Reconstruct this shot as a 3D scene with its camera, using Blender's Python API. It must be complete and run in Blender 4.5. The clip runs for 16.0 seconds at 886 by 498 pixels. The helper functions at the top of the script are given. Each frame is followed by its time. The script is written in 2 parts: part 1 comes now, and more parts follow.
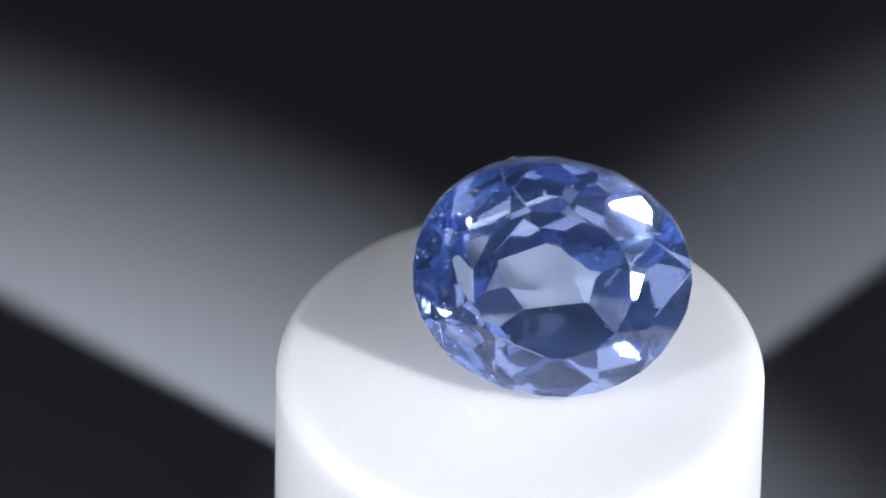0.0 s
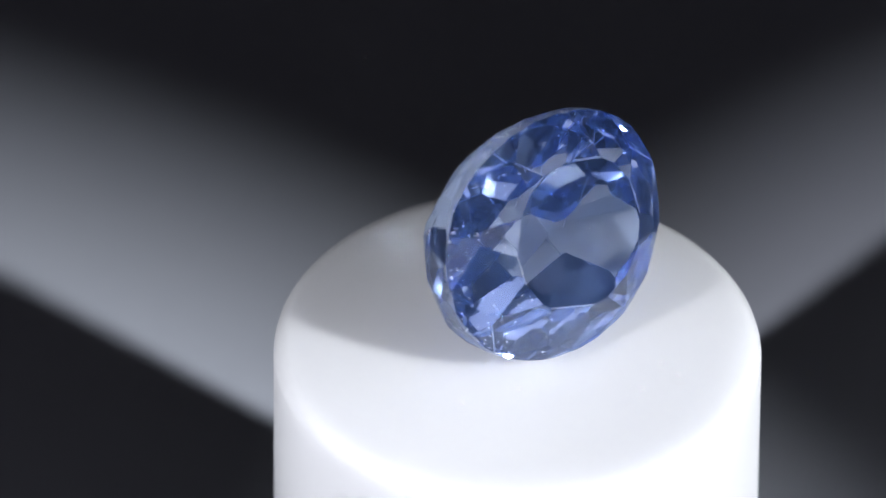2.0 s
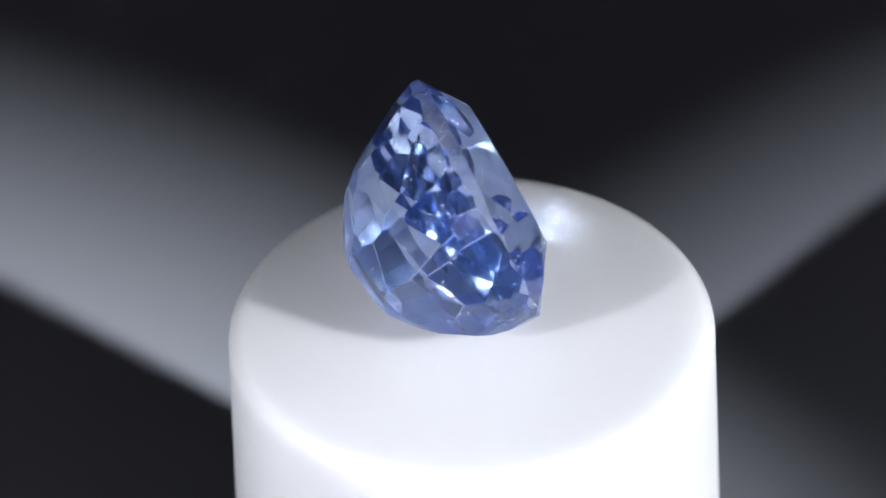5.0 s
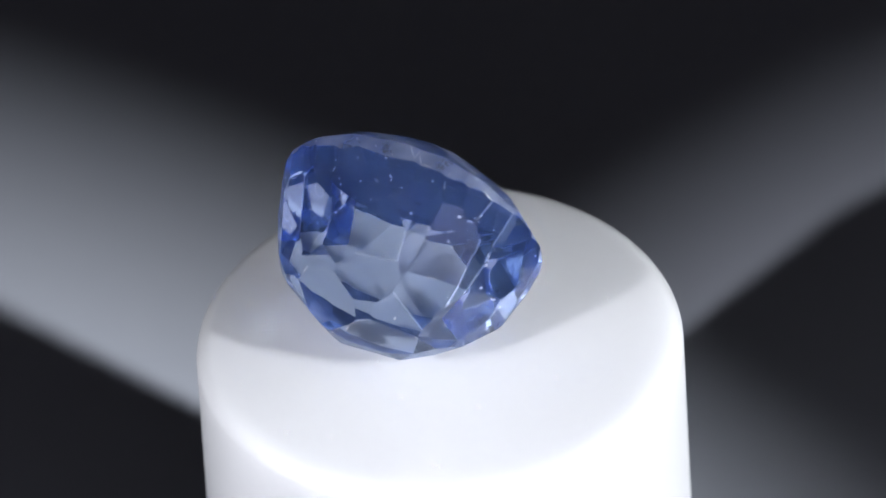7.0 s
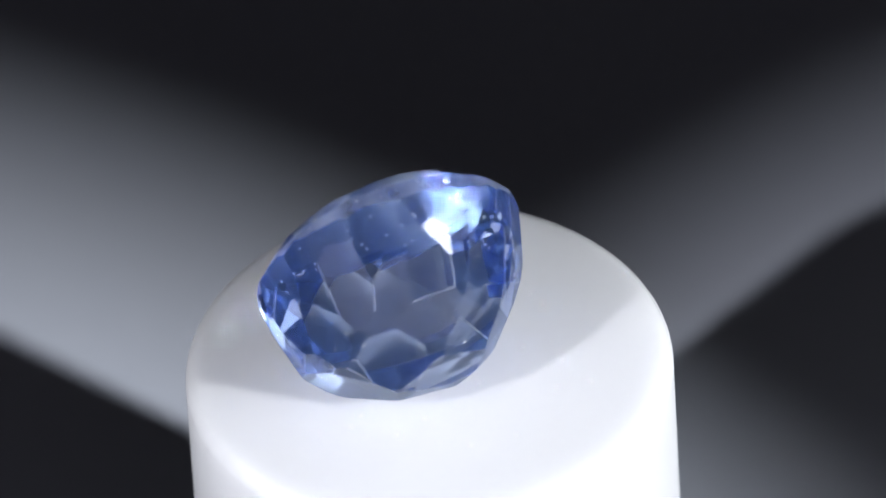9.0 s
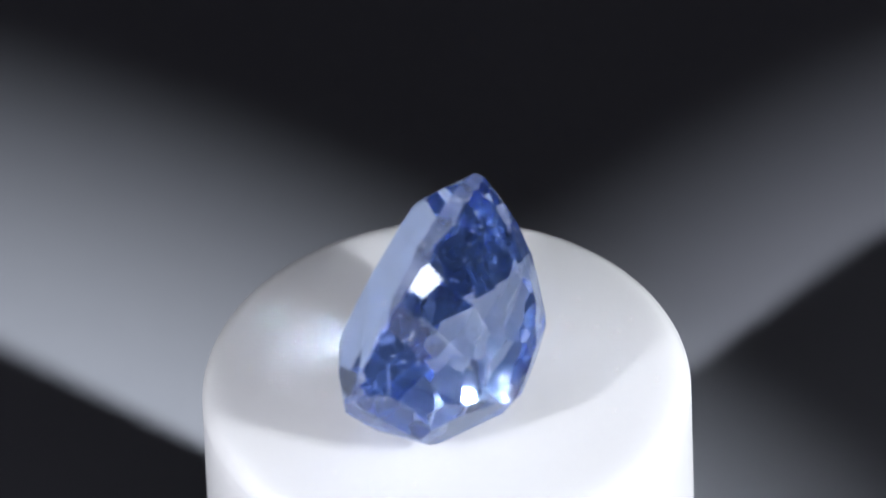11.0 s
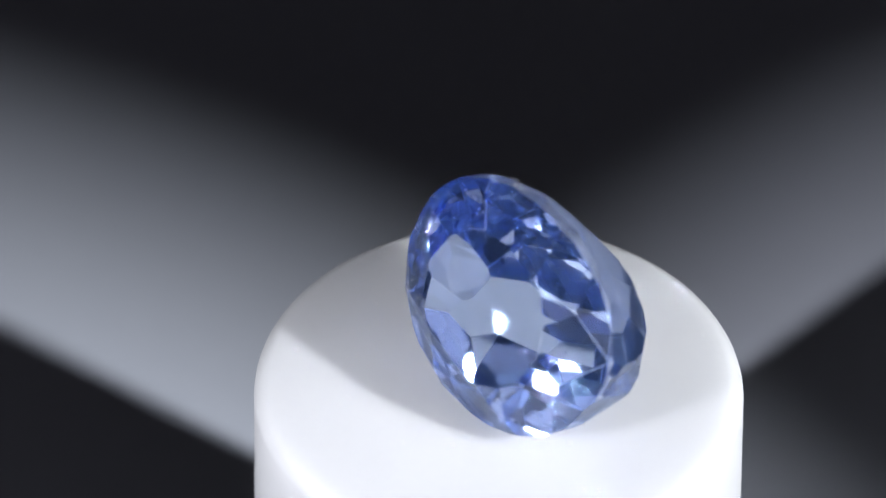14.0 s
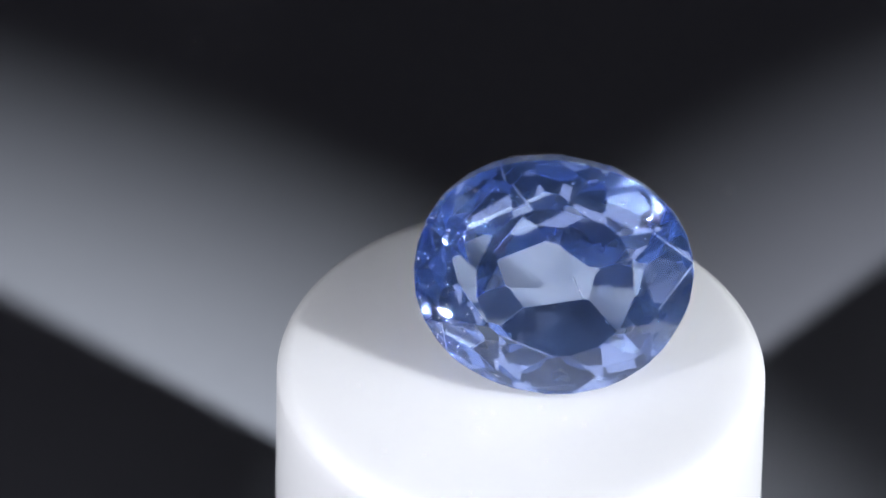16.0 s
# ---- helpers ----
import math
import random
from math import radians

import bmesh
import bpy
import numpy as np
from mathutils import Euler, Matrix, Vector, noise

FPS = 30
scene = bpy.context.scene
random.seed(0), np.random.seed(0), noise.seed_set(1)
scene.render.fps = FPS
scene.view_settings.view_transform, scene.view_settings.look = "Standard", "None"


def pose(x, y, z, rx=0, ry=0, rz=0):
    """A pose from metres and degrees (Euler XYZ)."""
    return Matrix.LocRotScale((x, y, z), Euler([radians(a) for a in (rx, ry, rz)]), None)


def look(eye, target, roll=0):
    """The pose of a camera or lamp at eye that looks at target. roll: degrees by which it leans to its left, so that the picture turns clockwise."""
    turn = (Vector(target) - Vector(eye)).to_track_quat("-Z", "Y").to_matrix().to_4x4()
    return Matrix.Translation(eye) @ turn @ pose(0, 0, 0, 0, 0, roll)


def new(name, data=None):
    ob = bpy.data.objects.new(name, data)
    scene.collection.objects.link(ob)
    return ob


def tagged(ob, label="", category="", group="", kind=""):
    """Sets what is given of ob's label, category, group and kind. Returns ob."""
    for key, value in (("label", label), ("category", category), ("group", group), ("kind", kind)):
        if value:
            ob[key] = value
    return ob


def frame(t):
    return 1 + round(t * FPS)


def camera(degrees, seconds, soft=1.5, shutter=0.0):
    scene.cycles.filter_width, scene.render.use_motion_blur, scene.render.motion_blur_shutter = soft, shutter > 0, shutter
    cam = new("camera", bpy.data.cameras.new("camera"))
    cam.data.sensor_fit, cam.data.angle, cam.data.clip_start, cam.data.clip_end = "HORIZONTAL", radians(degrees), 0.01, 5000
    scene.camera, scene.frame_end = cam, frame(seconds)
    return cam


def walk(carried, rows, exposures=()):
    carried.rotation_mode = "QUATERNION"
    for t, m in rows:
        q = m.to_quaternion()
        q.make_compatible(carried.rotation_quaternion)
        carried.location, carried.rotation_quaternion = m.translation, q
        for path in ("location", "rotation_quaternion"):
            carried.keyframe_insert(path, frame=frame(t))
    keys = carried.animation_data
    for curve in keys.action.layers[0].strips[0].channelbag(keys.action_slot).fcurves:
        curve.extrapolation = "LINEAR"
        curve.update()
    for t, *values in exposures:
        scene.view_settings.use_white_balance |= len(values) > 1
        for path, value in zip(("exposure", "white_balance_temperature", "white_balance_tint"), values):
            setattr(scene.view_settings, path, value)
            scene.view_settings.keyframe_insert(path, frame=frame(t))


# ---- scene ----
U = 0.0182e-3                      # drawing unit in metres: the stone is 495 units (9.0 mm) long
H = 988 * U                        # height of the pedestal
R = 432.5 * U                        # radius of the pedestal
SPIN = 360 / 15.88                 # turntable speed, degrees a second
TILT, DIST = 41.0, 0.45            # how steeply the camera looks down, its distance
AX = Vector((0, 0, H))             # turntable axis at the level of the pedestal's top

ct, st = math.cos(radians(TILT)), math.sin(radians(TILT))
aim = AX + Vector((-53.6, 0, 0)) * U + Vector((0, st, ct)) * (190 * U)
eye = aim - Vector((0, ct, -st)) * DIST
cam = camera(2 * math.degrees(math.atan(784 * U / DIST)), 16.0)
walk(cam, [(0, look(eye, aim, -1.3)), (16, look(eye, aim, -1.3))])
cam.data.dof.use_dof = True
cam.data.dof.focus_distance = DIST - 60 * U
cam.data.dof.aperture_fstop = 58

# ---- light ----
world = bpy.data.worlds.new("dark_room")
world.use_nodes = True
world.node_tree.nodes["Background"].inputs[0].default_value = (0.5, 0.55, 0.7, 1)
world.node_tree.nodes["Background"].inputs[1].default_value = 0.01
scene.world = world


def spot(name, az, el, dist, high, reach, power, size, blend, colour):
    """A small spot lamp aimed at the pedestal. az: degrees from the camera's side, el: its height in degrees."""
    d = bpy.data.lights.new(name, "SPOT")
    d.energy, d.color = power, colour
    d.shadow_soft_size = size
    d.spot_size, d.spot_blend = 2 * math.atan(reach / dist), blend
    ob = new(name, d)
    way = Vector((math.sin(radians(az)) * math.cos(radians(el)), -math.cos(radians(az)) * math.cos(radians(el)), math.sin(radians(el))))
    ob.matrix_basis = look(AX * high + way * dist, AX * high)
    return ob


spot("spot_lamp", 52, 31, 0.35, 0.5, 853 * U, 8.95, 0.0077, 0.28, (0.905, 0.94, 1.0))
spot("spot_lamp", -44, 32, 0.35, 0.7, 588 * U, 6.4, 0.0077, 0.28, (0.9, 0.92, 1.0))
scene.cycles.max_bounces, scene.cycles.transmission_bounces, scene.cycles.glossy_bounces = 32, 32, 16
scene.cycles.blur_glossy, scene.cycles.sample_clamp_indirect = 0.05, 0.0

# added fill for the stone: dim wide lamp behind camera, low over the table
d = bpy.data.lights.new("fill_light", "AREA")
d.shape, d.size, d.size_y, d.color = "RECTANGLE", 1.3, 0.34, (0.9, 0.86, 1.0)
d.energy = 0.86 * math.pi * 1.3 * 0.34
new("fill_light", d).matrix_basis = look((0, -0.81, 0.19), (0, 0, 0.19))


# ---- materials ----
def material(name):
    m = bpy.data.materials.new(name)
    m.use_nodes = True
    return m, m.node_tree.nodes, m.node_tree.links, m.node_tree.nodes["Principled BSDF"]


def noisy(name, low, high, scale, rough, bump=0.0, bump_scale=None, far=None):
    """A matt surface whose colour wanders between two tones, at two scales."""
    m, n, l, b = material(name)
    co = n.new("ShaderNodeTexCoord")
    a, c = n.new("ShaderNodeTexNoise"), n.new("ShaderNodeTexNoise")
    a.inputs["Scale"].default_value, a.inputs["Detail"].default_value = scale, 6
    c.inputs["Scale"].default_value, c.inputs["Detail"].default_value = far or scale / 12, 3
    add = n.new("ShaderNodeMath")
    add.operation = "ADD"
    half = n.new("ShaderNodeMath")
    half.operation, half.inputs[1].default_value = "MULTIPLY", 0.5
    mix = n.new("ShaderNodeMix")
    mix.data_type = "RGBA"
    mix.inputs[6].default_value, mix.inputs[7].default_value = (*low, 1), (*high, 1)
    for t in (a, c):
        l.new(co.outputs["Object"], t.inputs["Vector"])
    l.new(a.outputs["Fac"], add.inputs[0])
    l.new(c.outputs["Fac"], add.inputs[1])
    l.new(add.outputs[0], half.inputs[0])
    l.new(half.outputs[0], mix.inputs[0])
    l.new(mix.outputs[2], b.inputs["Base Color"])
    b.inputs["Roughness"].default_value = rough
    if bump:
        bu = n.new("ShaderNodeBump")
        bu.inputs["Strength"].default_value, bu.inputs["Distance"].default_value = bump, 0.00005
        g = n.new("ShaderNodeTexNoise")
        g.inputs["Scale"].default_value, g.inputs["Detail"].default_value = bump_scale or scale, 4
        l.new(co.outputs["Object"], g.inputs["Vector"])
        l.new(g.outputs["Fac"], bu.inputs["Height"])
        l.new(bu.outputs[0], b.inputs["Normal"])
    return m, b


PAPER, _ = noisy("grey_table", (0.44, 0.463, 0.525), (0.50, 0.52, 0.578), 900, 0.8, 0.3)
WALL, _ = noisy("dark_wall", (0.015, 0.015, 0.017), (0.025, 0.025, 0.027), 8, 0.9)
PLASTIC, pb = noisy("white_plastic", (0.64, 0.641, 0.652), (0.675, 0.676, 0.684), 2500, 0.55, 0.06, 6000, 220)
pb.inputs["Subsurface Weight"].default_value = 1.0
pb.inputs["Subsurface Radius"].default_value = (1, 1, 1)
pb.inputs["Subsurface Scale"].default_value = 0.0028


def sapphire(name, rough, silk_most, silk_tone):
    """Clear blue corundum with a little silk that scatters the light."""
    m, n, l, b = material(name)
    n.remove(b)
    g = n.new("ShaderNodeBsdfGlass")
    g.inputs["Color"].default_value = (0.808, 0.874, 0.998, 1)
    g.inputs["Roughness"].default_value = rough
    g.inputs["IOR"].default_value = 1.77
    silk = n.new("ShaderNodeBsdfDiffuse")
    silk.inputs["Color"].default_value = (*silk_tone, 1)
    co, cloud, span, mix = (n.new("ShaderNode" + k) for k in ("TexCoord", "TexNoise", "MapRange", "MixShader"))
    cloud.inputs["Scale"].default_value, cloud.inputs["Detail"].default_value = 800, 8
    span.inputs["From Min"].default_value, span.inputs["From Max"].default_value = 0.35, 0.7
    span.inputs["To Min"].default_value, span.inputs["To Max"].default_value = silk_most * 0.3, silk_most
    l.new(co.outputs["Object"], cloud.inputs["Vector"])
    l.new(cloud.outputs["Fac"], span.inputs["Value"])
    wave, bump = n.new("ShaderNodeTexNoise"), n.new("ShaderNodeBump")      # polish marks: the facets are not quite flat
    wave.inputs["Scale"].default_value, wave.inputs["Detail"].default_value = 900, 1.5
    bump.inputs["Strength"].default_value, bump.inputs["Distance"].default_value = 1.0, 0.5e-6
    l.new(co.outputs["Object"], wave.inputs["Vector"])
    l.new(wave.outputs["Fac"], bump.inputs["Height"])
    l.new(bump.outputs[0], g.inputs["Normal"])
    l.new(span.outputs[0], mix.inputs[0])
    worn, both = n.new("ShaderNodeBsdfGlass"), n.new("ShaderNodeMixShader")      # fine scratches spread a little of the light
    worn.inputs["Color"].default_value, worn.inputs["IOR"].default_value = g.inputs["Color"].default_value, 1.77
    worn.inputs["Roughness"].default_value = 0.15 + rough
    both.inputs[0].default_value = 0.15
    l.new(bump.outputs[0], worn.inputs["Normal"])
    l.new(g.outputs[0], both.inputs[1])
    l.new(worn.outputs[0], both.inputs[2])
    l.new(both.outputs[0], mix.inputs[1])
    l.new(silk.outputs[0], mix.inputs[2])
    l.new(mix.outputs[0], n["Material Output"].inputs[0])
    return m


SAPPHIRE = sapphire("blue_sapphire", 0.0, 0.065, (0.23, 0.43, 1.0))
FROSTED = sapphire("worn_sapphire_edge", 0.25, 0.4, (0.6, 0.7, 0.95))
DUST, _ = noisy("pale_dust", (0.62, 0.64, 0.7), (0.85, 0.86, 0.9), 9000, 0.8)


# ---- setting ----
def part(name, bm, mat, parent=None, label=""):
    me = bpy.data.meshes.new(name)
    bm.to_mesh(me)
    bm.free()
    me.materials.append(mat)
    ob = new(name, me)
    ob.parent = parent
    if label:
        ob["label"] = label
    return ob


def slab(lo, hi):
    bm = bmesh.new()
    bmesh.ops.create_cube(bm, size=1)
    for v in bm.verts:
        v.co = Vector([lo[i] + (v.co[i] + 0.5) * (hi[i] - lo[i]) for i in range(3)])
    return bm


W, C = 0.8, 0.9
tagged(part("floor", slab((-W, -W, -0.02), (W, W, 0)), PAPER), "matt grey table top lit by two small beams", "table top", kind="structure")
for nm, lo, hi in (("wall_north", (-W, W, -0.02), (W, W + 0.02, C)),
                   ("wall_east", (W, -W, -0.02), (W + 0.02, W, C)), ("wall_west", (-W - 0.02, -W, -0.02), (-W, W, C))):
    tagged(part(nm, slab(lo, hi), WALL), "plain dark wall of the unlit room", "wall", kind="structure")


def south_wall():
    """The wall behind the camera, with an opening for the added fill lamp."""
    bm = bmesh.new()
    for x0, x1, z0, z1 in ((-W, -0.65, -0.02, C), (0.65, W, -0.02, C), (-0.65, 0.65, -0.02, 0.02), (-0.65, 0.65, 0.36, C)):
        one = slab((x0, -W - 0.02, z0), (x1, -W, z1))
        me = bpy.data.meshes.new("piece")
        one.to_mesh(me)
        one.free()
        bm.from_mesh(me)
        bpy.data.meshes.remove(me)
    bmesh.ops.remove_doubles(bm, verts=bm.verts[:], dist=1e-5)
    return bm


tagged(part("wall_south", south_wall(), WALL), "plain dark wall with a wide opening for the added fill light", "wall", kind="structure")
tagged(part("ceiling", slab((-W, -W, C), (W, W, C + 0.02)), WALL), "plain dark ceiling of the unlit room", "ceiling", kind="structure")

# ---- pedestal ----
LEAN = pose(0, 0, 0, 0, 1.8, 0)                       # leans towards +x at the start
TOP = Vector((79, -27, 0)) * U + AX                    # centre of its top at the start
TOP_N = (LEAN @ Vector((0, 0, 1))).normalized()


def lathe(profile, n):
    bm = bmesh.new()
    rings = [[bm.verts.new((r * math.cos(2 * math.pi * k / n), r * math.sin(2 * math.pi * k / n), z)) for k in range(n)] for r, z in profile]
    for a, b in zip(rings, rings[1:]):
        for k in range(n):
            bm.faces.new((a[k], a[(k + 1) % n], b[(k + 1) % n], b[k]))
    bm.faces.new(rings[-1])
    bm.faces.new(rings[0][::-1])
    return bm


def pedestal():
    f = 28 * U
    prof = [(R, -H), (R, -H * 0.6), (R, -H * 0.3), (R, -f)]
    prof += [(R - f + f * math.cos(a), -f + f * math.sin(a)) for a in np.radians(np.arange(10, 91, 10))]
    prof += [(R * k, 0) for k in (0.9, 0.75, 0.5, 0.2)]
    bm = lathe(prof, 160)
    axis = LEAN @ Vector((0, 0, 1))
    bm.verts.ensure_lookup_table()
    for i, v in enumerate(bm.verts):
        v.co = TOP + LEAN @ v.co
        if i < 160:
            v.co -= axis * (v.co.z / axis.z)
        v.co -= Vector((TOP.x, TOP.y, 0))
    for fc in bm.faces:
        fc.smooth = len(fc.verts) == 4
    return tagged(part("pedestal", bm, PLASTIC), "smooth white plastic cylinder with a softly rounded rim", "display stand")


stand = pedestal()


# ---- gemstone ----
def clip(poly, nrm, d):
    out = []
    for i, p in enumerate(poly):
        q = poly[(i + 1) % len(poly)]
        a, b = p @ nrm - d, q @ nrm - d
        if a <= 0:
            out.append(p)
        if a * b < 0:
            out.append(p + (q - p) * (a / (a - b)))
    return out


def cut(planes):
    """The facets of the solid that lies inside all planes (normal, distance, kind)."""
    faces = []
    for i, (n, d, kind) in enumerate(planes):
        s = np.cross(n, (0.3, 0.5, 0.81))
        s /= np.linalg.norm(s)
        t = np.cross(n, s)
        poly = [n * d + 5 * (s * a + t * b) for a, b in ((-1, -1), (1, -1), (1, 1), (-1, 1))]
        for j, (m, e, _) in enumerate(planes):
            if j != i and len(poly) > 2:
                poly = clip(poly, m, e)
        if len(poly) > 2:
            faces.append((poly, kind))
    return faces


GA, GB, CROWN, DEEP = 248, 228, 70, 252               # half length, half width, crown height, pavilion depth


KEEL, SIDE = 0.298, 0.101
SWELL = (-0.0222, 0.0118, -0.0121, -0.0192, 0.0101, -0.0036, 0.0206, -0.0036, -0.0427,
         -0.0327, 0.0073, -0.1038, -0.0801, -0.0647, 0.0182, -0.0361, 0.0907,
         -0.0675, -0.0233, 0.0175, 0.0107, -0.0633, 0.0254, -0.0269, -0.0336)


def gem_planes():
    rnd = random.Random(58)
    hc, hp, ga, gb = CROWN / 236, DEEP / 236, GA / 236, GB / 236
    planes = []

    def row(n, off, p, q, kind, wob=0.032):
        """A ring of facets through the profile points p and q, (radius, height)."""
        dr, dz = q[0] - p[0], q[1] - p[1]
        nr, nz = abs(dz), abs(dr) * (1 if kind == "crown" else -1)
        ln = math.hypot(nr, nz)
        nr, nz = nr / ln, nz / ln
        for k in range(n):
            a = 2 * math.pi * (k + off) / n + rnd.uniform(-1, 1) * wob * 2
            deep = max(0.0, -p[1] / hp)                # the keel runs along the length
            oval = 1 + deep * (0.16 * math.cos(a) ** 2 - 0.05 * math.sin(a) ** 2)
            d = p[0] * nr * oval * (1 + 0.018 * math.sin(2 * a) ** 2) + p[1] * nz + rnd.uniform(-1, 1) * wob * 0.2
            nv = np.array((nr * math.cos(a) / ga, nr * math.sin(a) / gb, nz))
            if kind == "pavilion":                    # the keel lies a little below the middle
                nv[2] -= KEEL * nv[1] - SIDE * nv[0]
            nv[2] += rnd.uniform(-1, 1) * wob
            ln2 = np.linalg.norm(nv)
            planes.append((nv / ln2, d / ln2, kind))

    planes.append((np.array((0.012, -0.008, 1.0)) / np.linalg.norm((0.012, -0.008, 1.0)), hc, "table"))
    row(16, 0.04, (1.0, 0.012), (0.80, 0.195), "crown", 0.014)
    row(8, 0.27, (0.985, 0.035), (0.60, hc), "crown", 0.014)
    row(8, 0.77, (0.81, 0.188), (0.60, hc + 0.002), "crown", 0.014)
    row(32, 0.25, (1.0, 0.03), (1.0, -0.02), "girdle", 0.003)
    row(32, 0.5, (1.0, -0.010), (0.975, -0.15 * hp), "pavilion", 0.04)
    row(32, 0.0, (0.979, -0.135 * hp), (0.915, -0.325 * hp), "pavilion", 0.05)
    row(26, 0.5, (0.922, -0.31 * hp), (0.81, -0.54 * hp), "pavilion", 0.055)
    row(18, 0.0, (0.82, -0.525 * hp), (0.64, -0.745 * hp), "pavilion", 0.055)
    row(12, 0.5, (0.655, -0.73 * hp), (0.37, -0.92 * hp), "pavilion", 0.045)
    row(8, 0.25, (0.40, -0.91 * hp), (0.0, -1.0 * hp), "pavilion")
    return [(n, d * (1 + sum(k * f for k, f in zip(SWELL, uneven(*n)))), kind) for n, d, kind in planes]


def uneven(x, y, z):
    """How the hand-cut stone departs from a true oval, in terms of the facets' directions: broad terms, then eight bulges of the pavilion."""
    broad = (1, x, y, z, x * x, y * y, x * y, x * z, y * z, x * y * z, x ** 3, y ** 3, z ** 3, x * x * y, y * y * x, x * x * z, y * y * z)
    rings = [(math.radians(45 * k), 0.45 if k % 2 else 0.75) for k in range(8)]
    return broad + tuple(math.exp(9 * (math.sqrt(1 - h * h) * (x * math.cos(a) + y * math.sin(a)) - h * z - 1)) for a, h in rings)


def gemstone():
    faces = cut(gem_planes())
    # u: long axis, v: upward short axis, w: out of the table; leaning back
    e = radians(GEM_LEAN)
    basis = Matrix(((1, 0, 0), (0, math.sin(e), -math.cos(e)), (0, math.cos(e), math.sin(e))))
    turn = Matrix.Rotation(radians(GEM_TURN), 3, "Z") @ basis @ Matrix.Rotation(radians(GEM_ROLL), 3, "Z")
    pts = [[turn @ Vector(p) * (236 * U) for p in poly] for poly, _ in faces]
    spot_xy = Vector((*GEM_SPOT, 0)) * U
    low = min((p + spot_xy + Vector((0, 0, H)) - TOP).dot(TOP_N) for poly in pts for p in poly)
    base = spot_xy + Vector((0, 0, H - low / TOP_N.z))
    thing = tagged(new("gemstone"), "faceted oval pale blue sapphire standing on edge on the white pedestal", "gemstone")
    kinds = ("table", "crown", "girdle", "pavilion", "facet_edges")
    bm = bmesh.new()
    tag = bm.faces.layers.int.new("kind")
    for poly, (_, k) in zip(pts, faces):
        bm.faces.new([bm.verts.new(p) for p in poly])[tag] = kinds.index(k)
    bmesh.ops.remove_doubles(bm, verts=bm.verts[:], dist=2.5 * U)
    bmesh.ops.dissolve_degenerate(bm, edges=bm.edges[:], dist=1.0 * U)
    bmesh.ops.recalc_face_normals(bm, faces=bm.faces[:])
    rnd = random.Random(5)
    chipped = [e for e in bm.edges if rnd.random() < 0.22]
    worn = bmesh.ops.bevel(bm, geom=chipped, offset=1.0 * U, segments=1, affect="EDGES", profile=0.5)
    for f in worn["faces"]:
        f[tag] = 4
    for i, kind in enumerate(kinds):
        one = bm.copy()
        mine = one.faces.layers.int["kind"]
        bmesh.ops.delete(one, geom=[f for f in one.faces if f[mine] != i], context="FACES")
        part(kind, one, FROSTED if kind in ("facet_edges", "girdle") else SAPPHIRE, thing)
    bm.free()
    specks(thing, pts, faces)
    fibre(thing, pts, faces)
    nicks(thing, pts, faces)
    return thing, base


def specks(thing, pts, faces):
    """Fine dust that clings to the facets, thickest at one end of the crown."""
    rnd = random.Random(11)
    bm = bmesh.new()
    for poly, (_, kind) in zip(pts, faces):
        mid = sum(poly, Vector()) / len(poly)
        nrm = (poly[1] - poly[0]).cross(poly[2] - poly[1]).normalized()
        if nrm.dot(mid) < 0:
            nrm = -nrm
        wide = max((p - mid).length for p in poly) / U
        many = wide / 32
        if kind == "crown" and mid.x < -120 * U:
            many = wide / 5
        for _ in range(int(many + rnd.random())):
            a = rnd.randrange(len(poly))
            x, y = sorted((rnd.random(), rnd.random()))
            p = mid * x + poly[a] * (y - x) + poly[(a + 1) % len(poly)] * (1 - y)
            size = rnd.choice((0.7, 0.8, 1.0, 1.0, 1.3, 1.7)) * U
            s, t = nrm.orthogonal().normalized(), nrm.cross(nrm.orthogonal()).normalized()
            ln = rnd.choice((1, 1, 1.4, 2.5))
            ang = rnd.uniform(0, 6.3)
            s, t = s * math.cos(ang) + t * math.sin(ang), t * math.cos(ang) - s * math.sin(ang)
            vs = [bm.verts.new(p + v * size) for v in (s * ln, t, -s * ln, -t, nrm * 0.8)]
            for k in range(4):
                bm.faces.new((vs[k], vs[(k + 1) % 4], vs[4]))
    tagged(part("dust", bm, DUST, thing, "fine pale dust on the facets"), kind="stuff")


def tube(points, radius, n=5):
    bm = bmesh.new()
    rings = []
    for i, p in enumerate(points):
        d = (points[min(i + 1, len(points) - 1)] - points[max(i - 1, 0)]).normalized()
        s = d.orthogonal().normalized()
        t = d.cross(s)
        rr = radius * (0.5 if i in (0, len(points) - 1) else 1)
        rings.append([bm.verts.new(p + (s * math.cos(6.2832 * k / n) + t * math.sin(6.2832 * k / n)) * rr) for k in range(n)])
    for a, b in zip(rings, rings[1:]):
        for k in range(n):
            bm.faces.new((a[k], a[(k + 1) % n], b[(k + 1) % n], b[k]))
    return bm


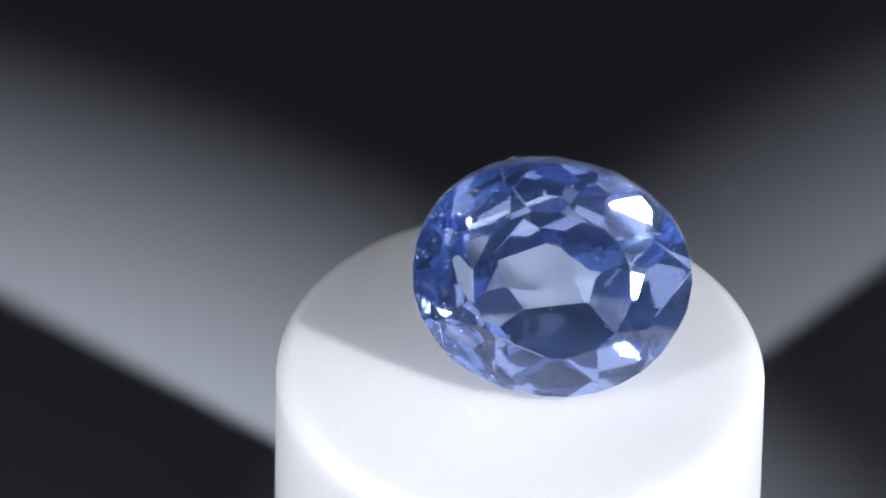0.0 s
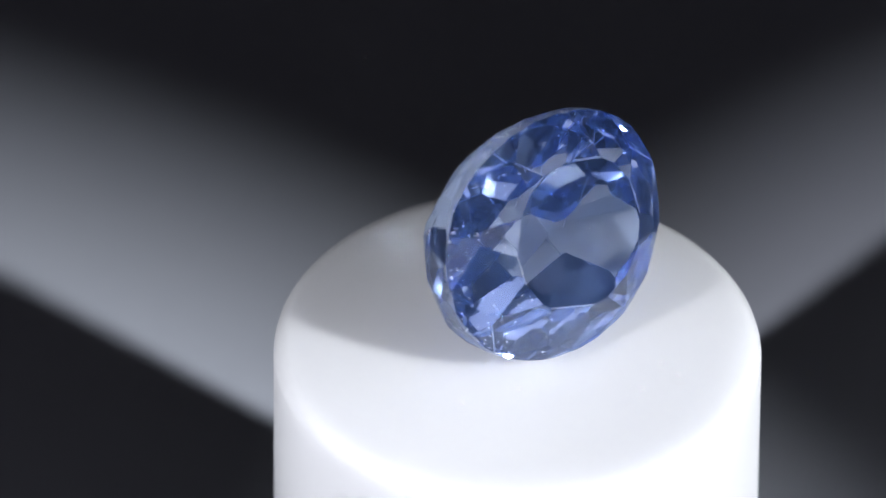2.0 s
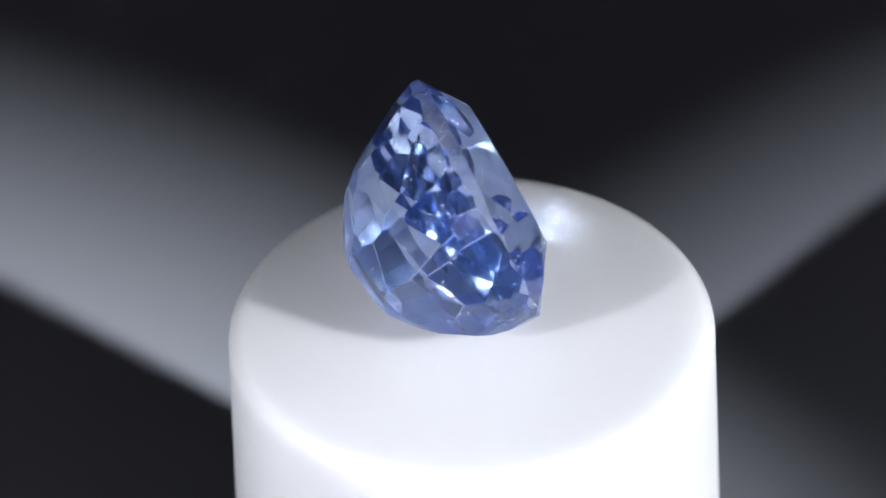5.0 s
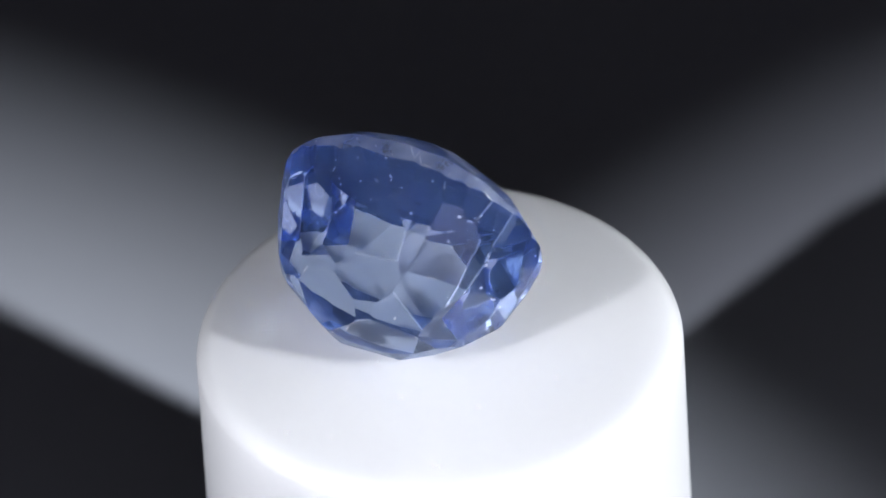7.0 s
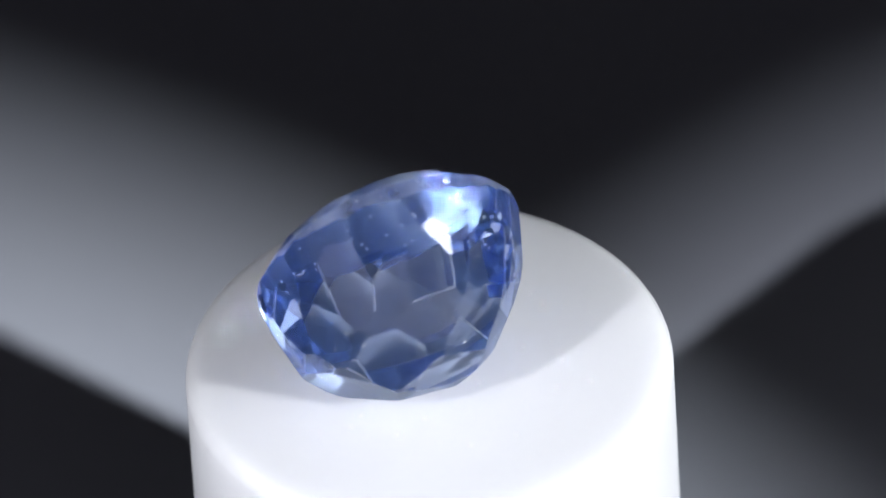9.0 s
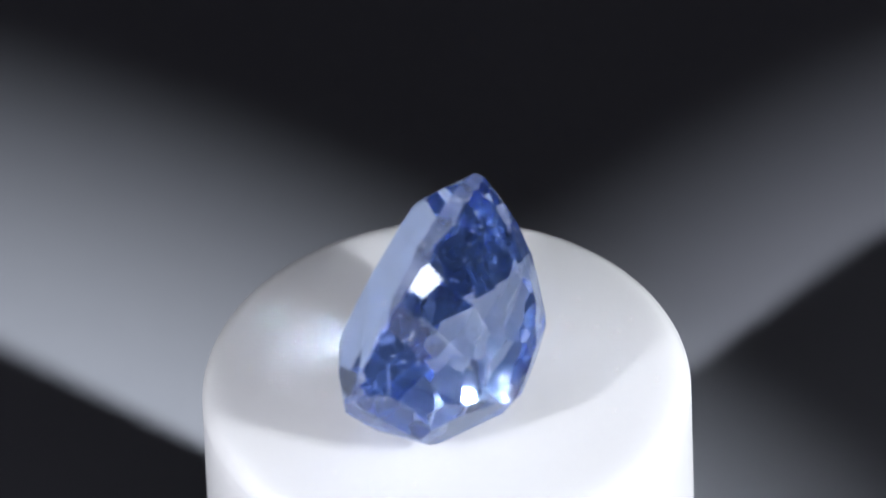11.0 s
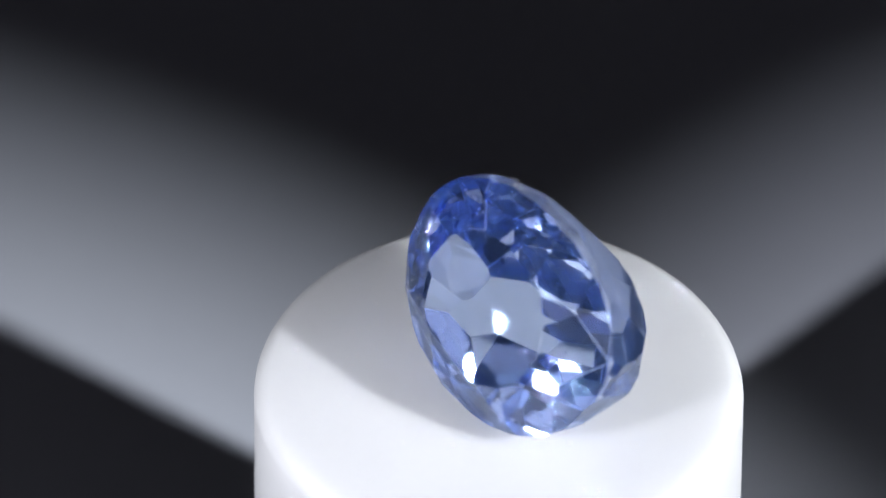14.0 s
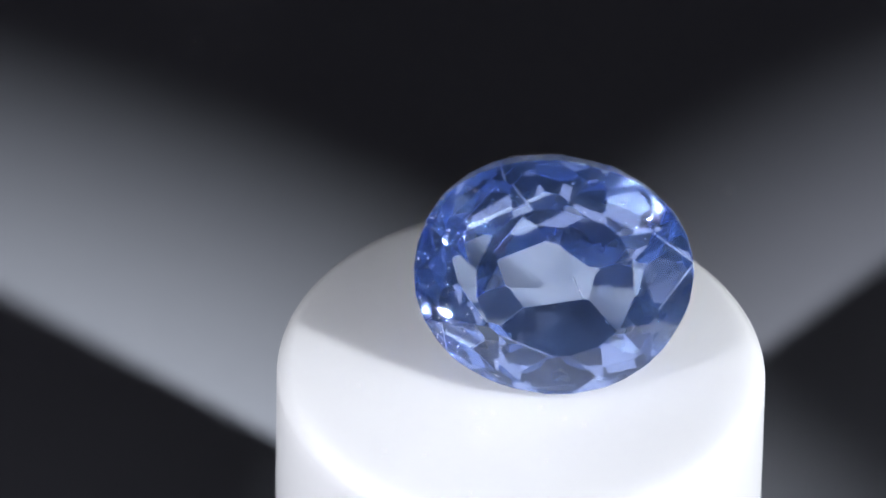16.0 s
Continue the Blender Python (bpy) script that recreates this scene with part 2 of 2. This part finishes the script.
def nicks(thing, pts, faces):
    """Small curved chips that catch the light along the edges of the pavilion's facets."""
    rnd = random.Random(23)
    bm = bmesh.new()
    big = [poly for poly, (_, kind) in zip(pts, faces) if kind == "pavilion" and (poly[2] - poly[0]).length > 45 * U]
    for poly in rnd.sample(big, min(24, len(big))):
        mid = sum(poly, Vector()) / len(poly)
        k = rnd.randrange(len(poly))
        a, b = poly[k], poly[(k + 1) % len(poly)]
        t0, step = rnd.uniform(0.15, 0.6), rnd.uniform(9, 20) * U / max((b - a).length, 12 * U)
        bow = rnd.uniform(0.02, 0.12)
        line = [a.lerp(b, min(0.98, t0 + step * j / 5)).lerp(mid, 0.03 + bow * math.sin(j * 0.6)) for j in range(6)]
        one = tube(line, rnd.uniform(0.45, 0.8) * U, 4)
        me = bpy.data.meshes.new("piece")
        one.to_mesh(me)
        one.free()
        bm.from_mesh(me)
        bpy.data.meshes.remove(me)
    tagged(part("nicks", bm, DUST, thing, "small bright nicks along the facet edges"), kind="stuff")


def fibre(thing, pts, faces):
    """A short lint fibre that clings to the upper edge and sticks up at one end."""
    rim = sorted((p for poly, (_, kind) in zip(pts, faces) if kind == "girdle" for p in poly if p.z > 0), key=lambda p: p.x)
    xs, ys, zs = ([p[i] for p in rim] for i in range(3))
    line = []
    for k in range(13):
        x = (-72 + 62 * k / 12) * U
        line.append(Vector((x, np.interp(x, xs, ys), np.interp(x, xs, zs) + (2.5 + 2 * math.sin(k * 0.9) + 12 * (k / 12) ** 4) * U)))
    part("fibre", tube(line, 0.5 * U), DUST, thing, "pale lint fibre on the upper edge")


GEM_TURN, GEM_ROLL, GEM_LEAN, GEM_SPOT = -3.56, -12.66, 20.62, (137.4, -65.1)
gem, GEM_AT = gemstone()


# ---- turning ----
def motions():
    """Both turn with the turntable round its axis, counter-clockwise from above."""
    ts = [0.25 * k for k in range(65)]
    foot = Vector((TOP.x, TOP.y, 0))
    for ob, at in ((stand, foot), (gem, GEM_AT)):
        walk(ob, [(t, pose(0, 0, 0, 0, 0, SPIN * t) @ Matrix.Translation(at)) for t in ts])


motions()
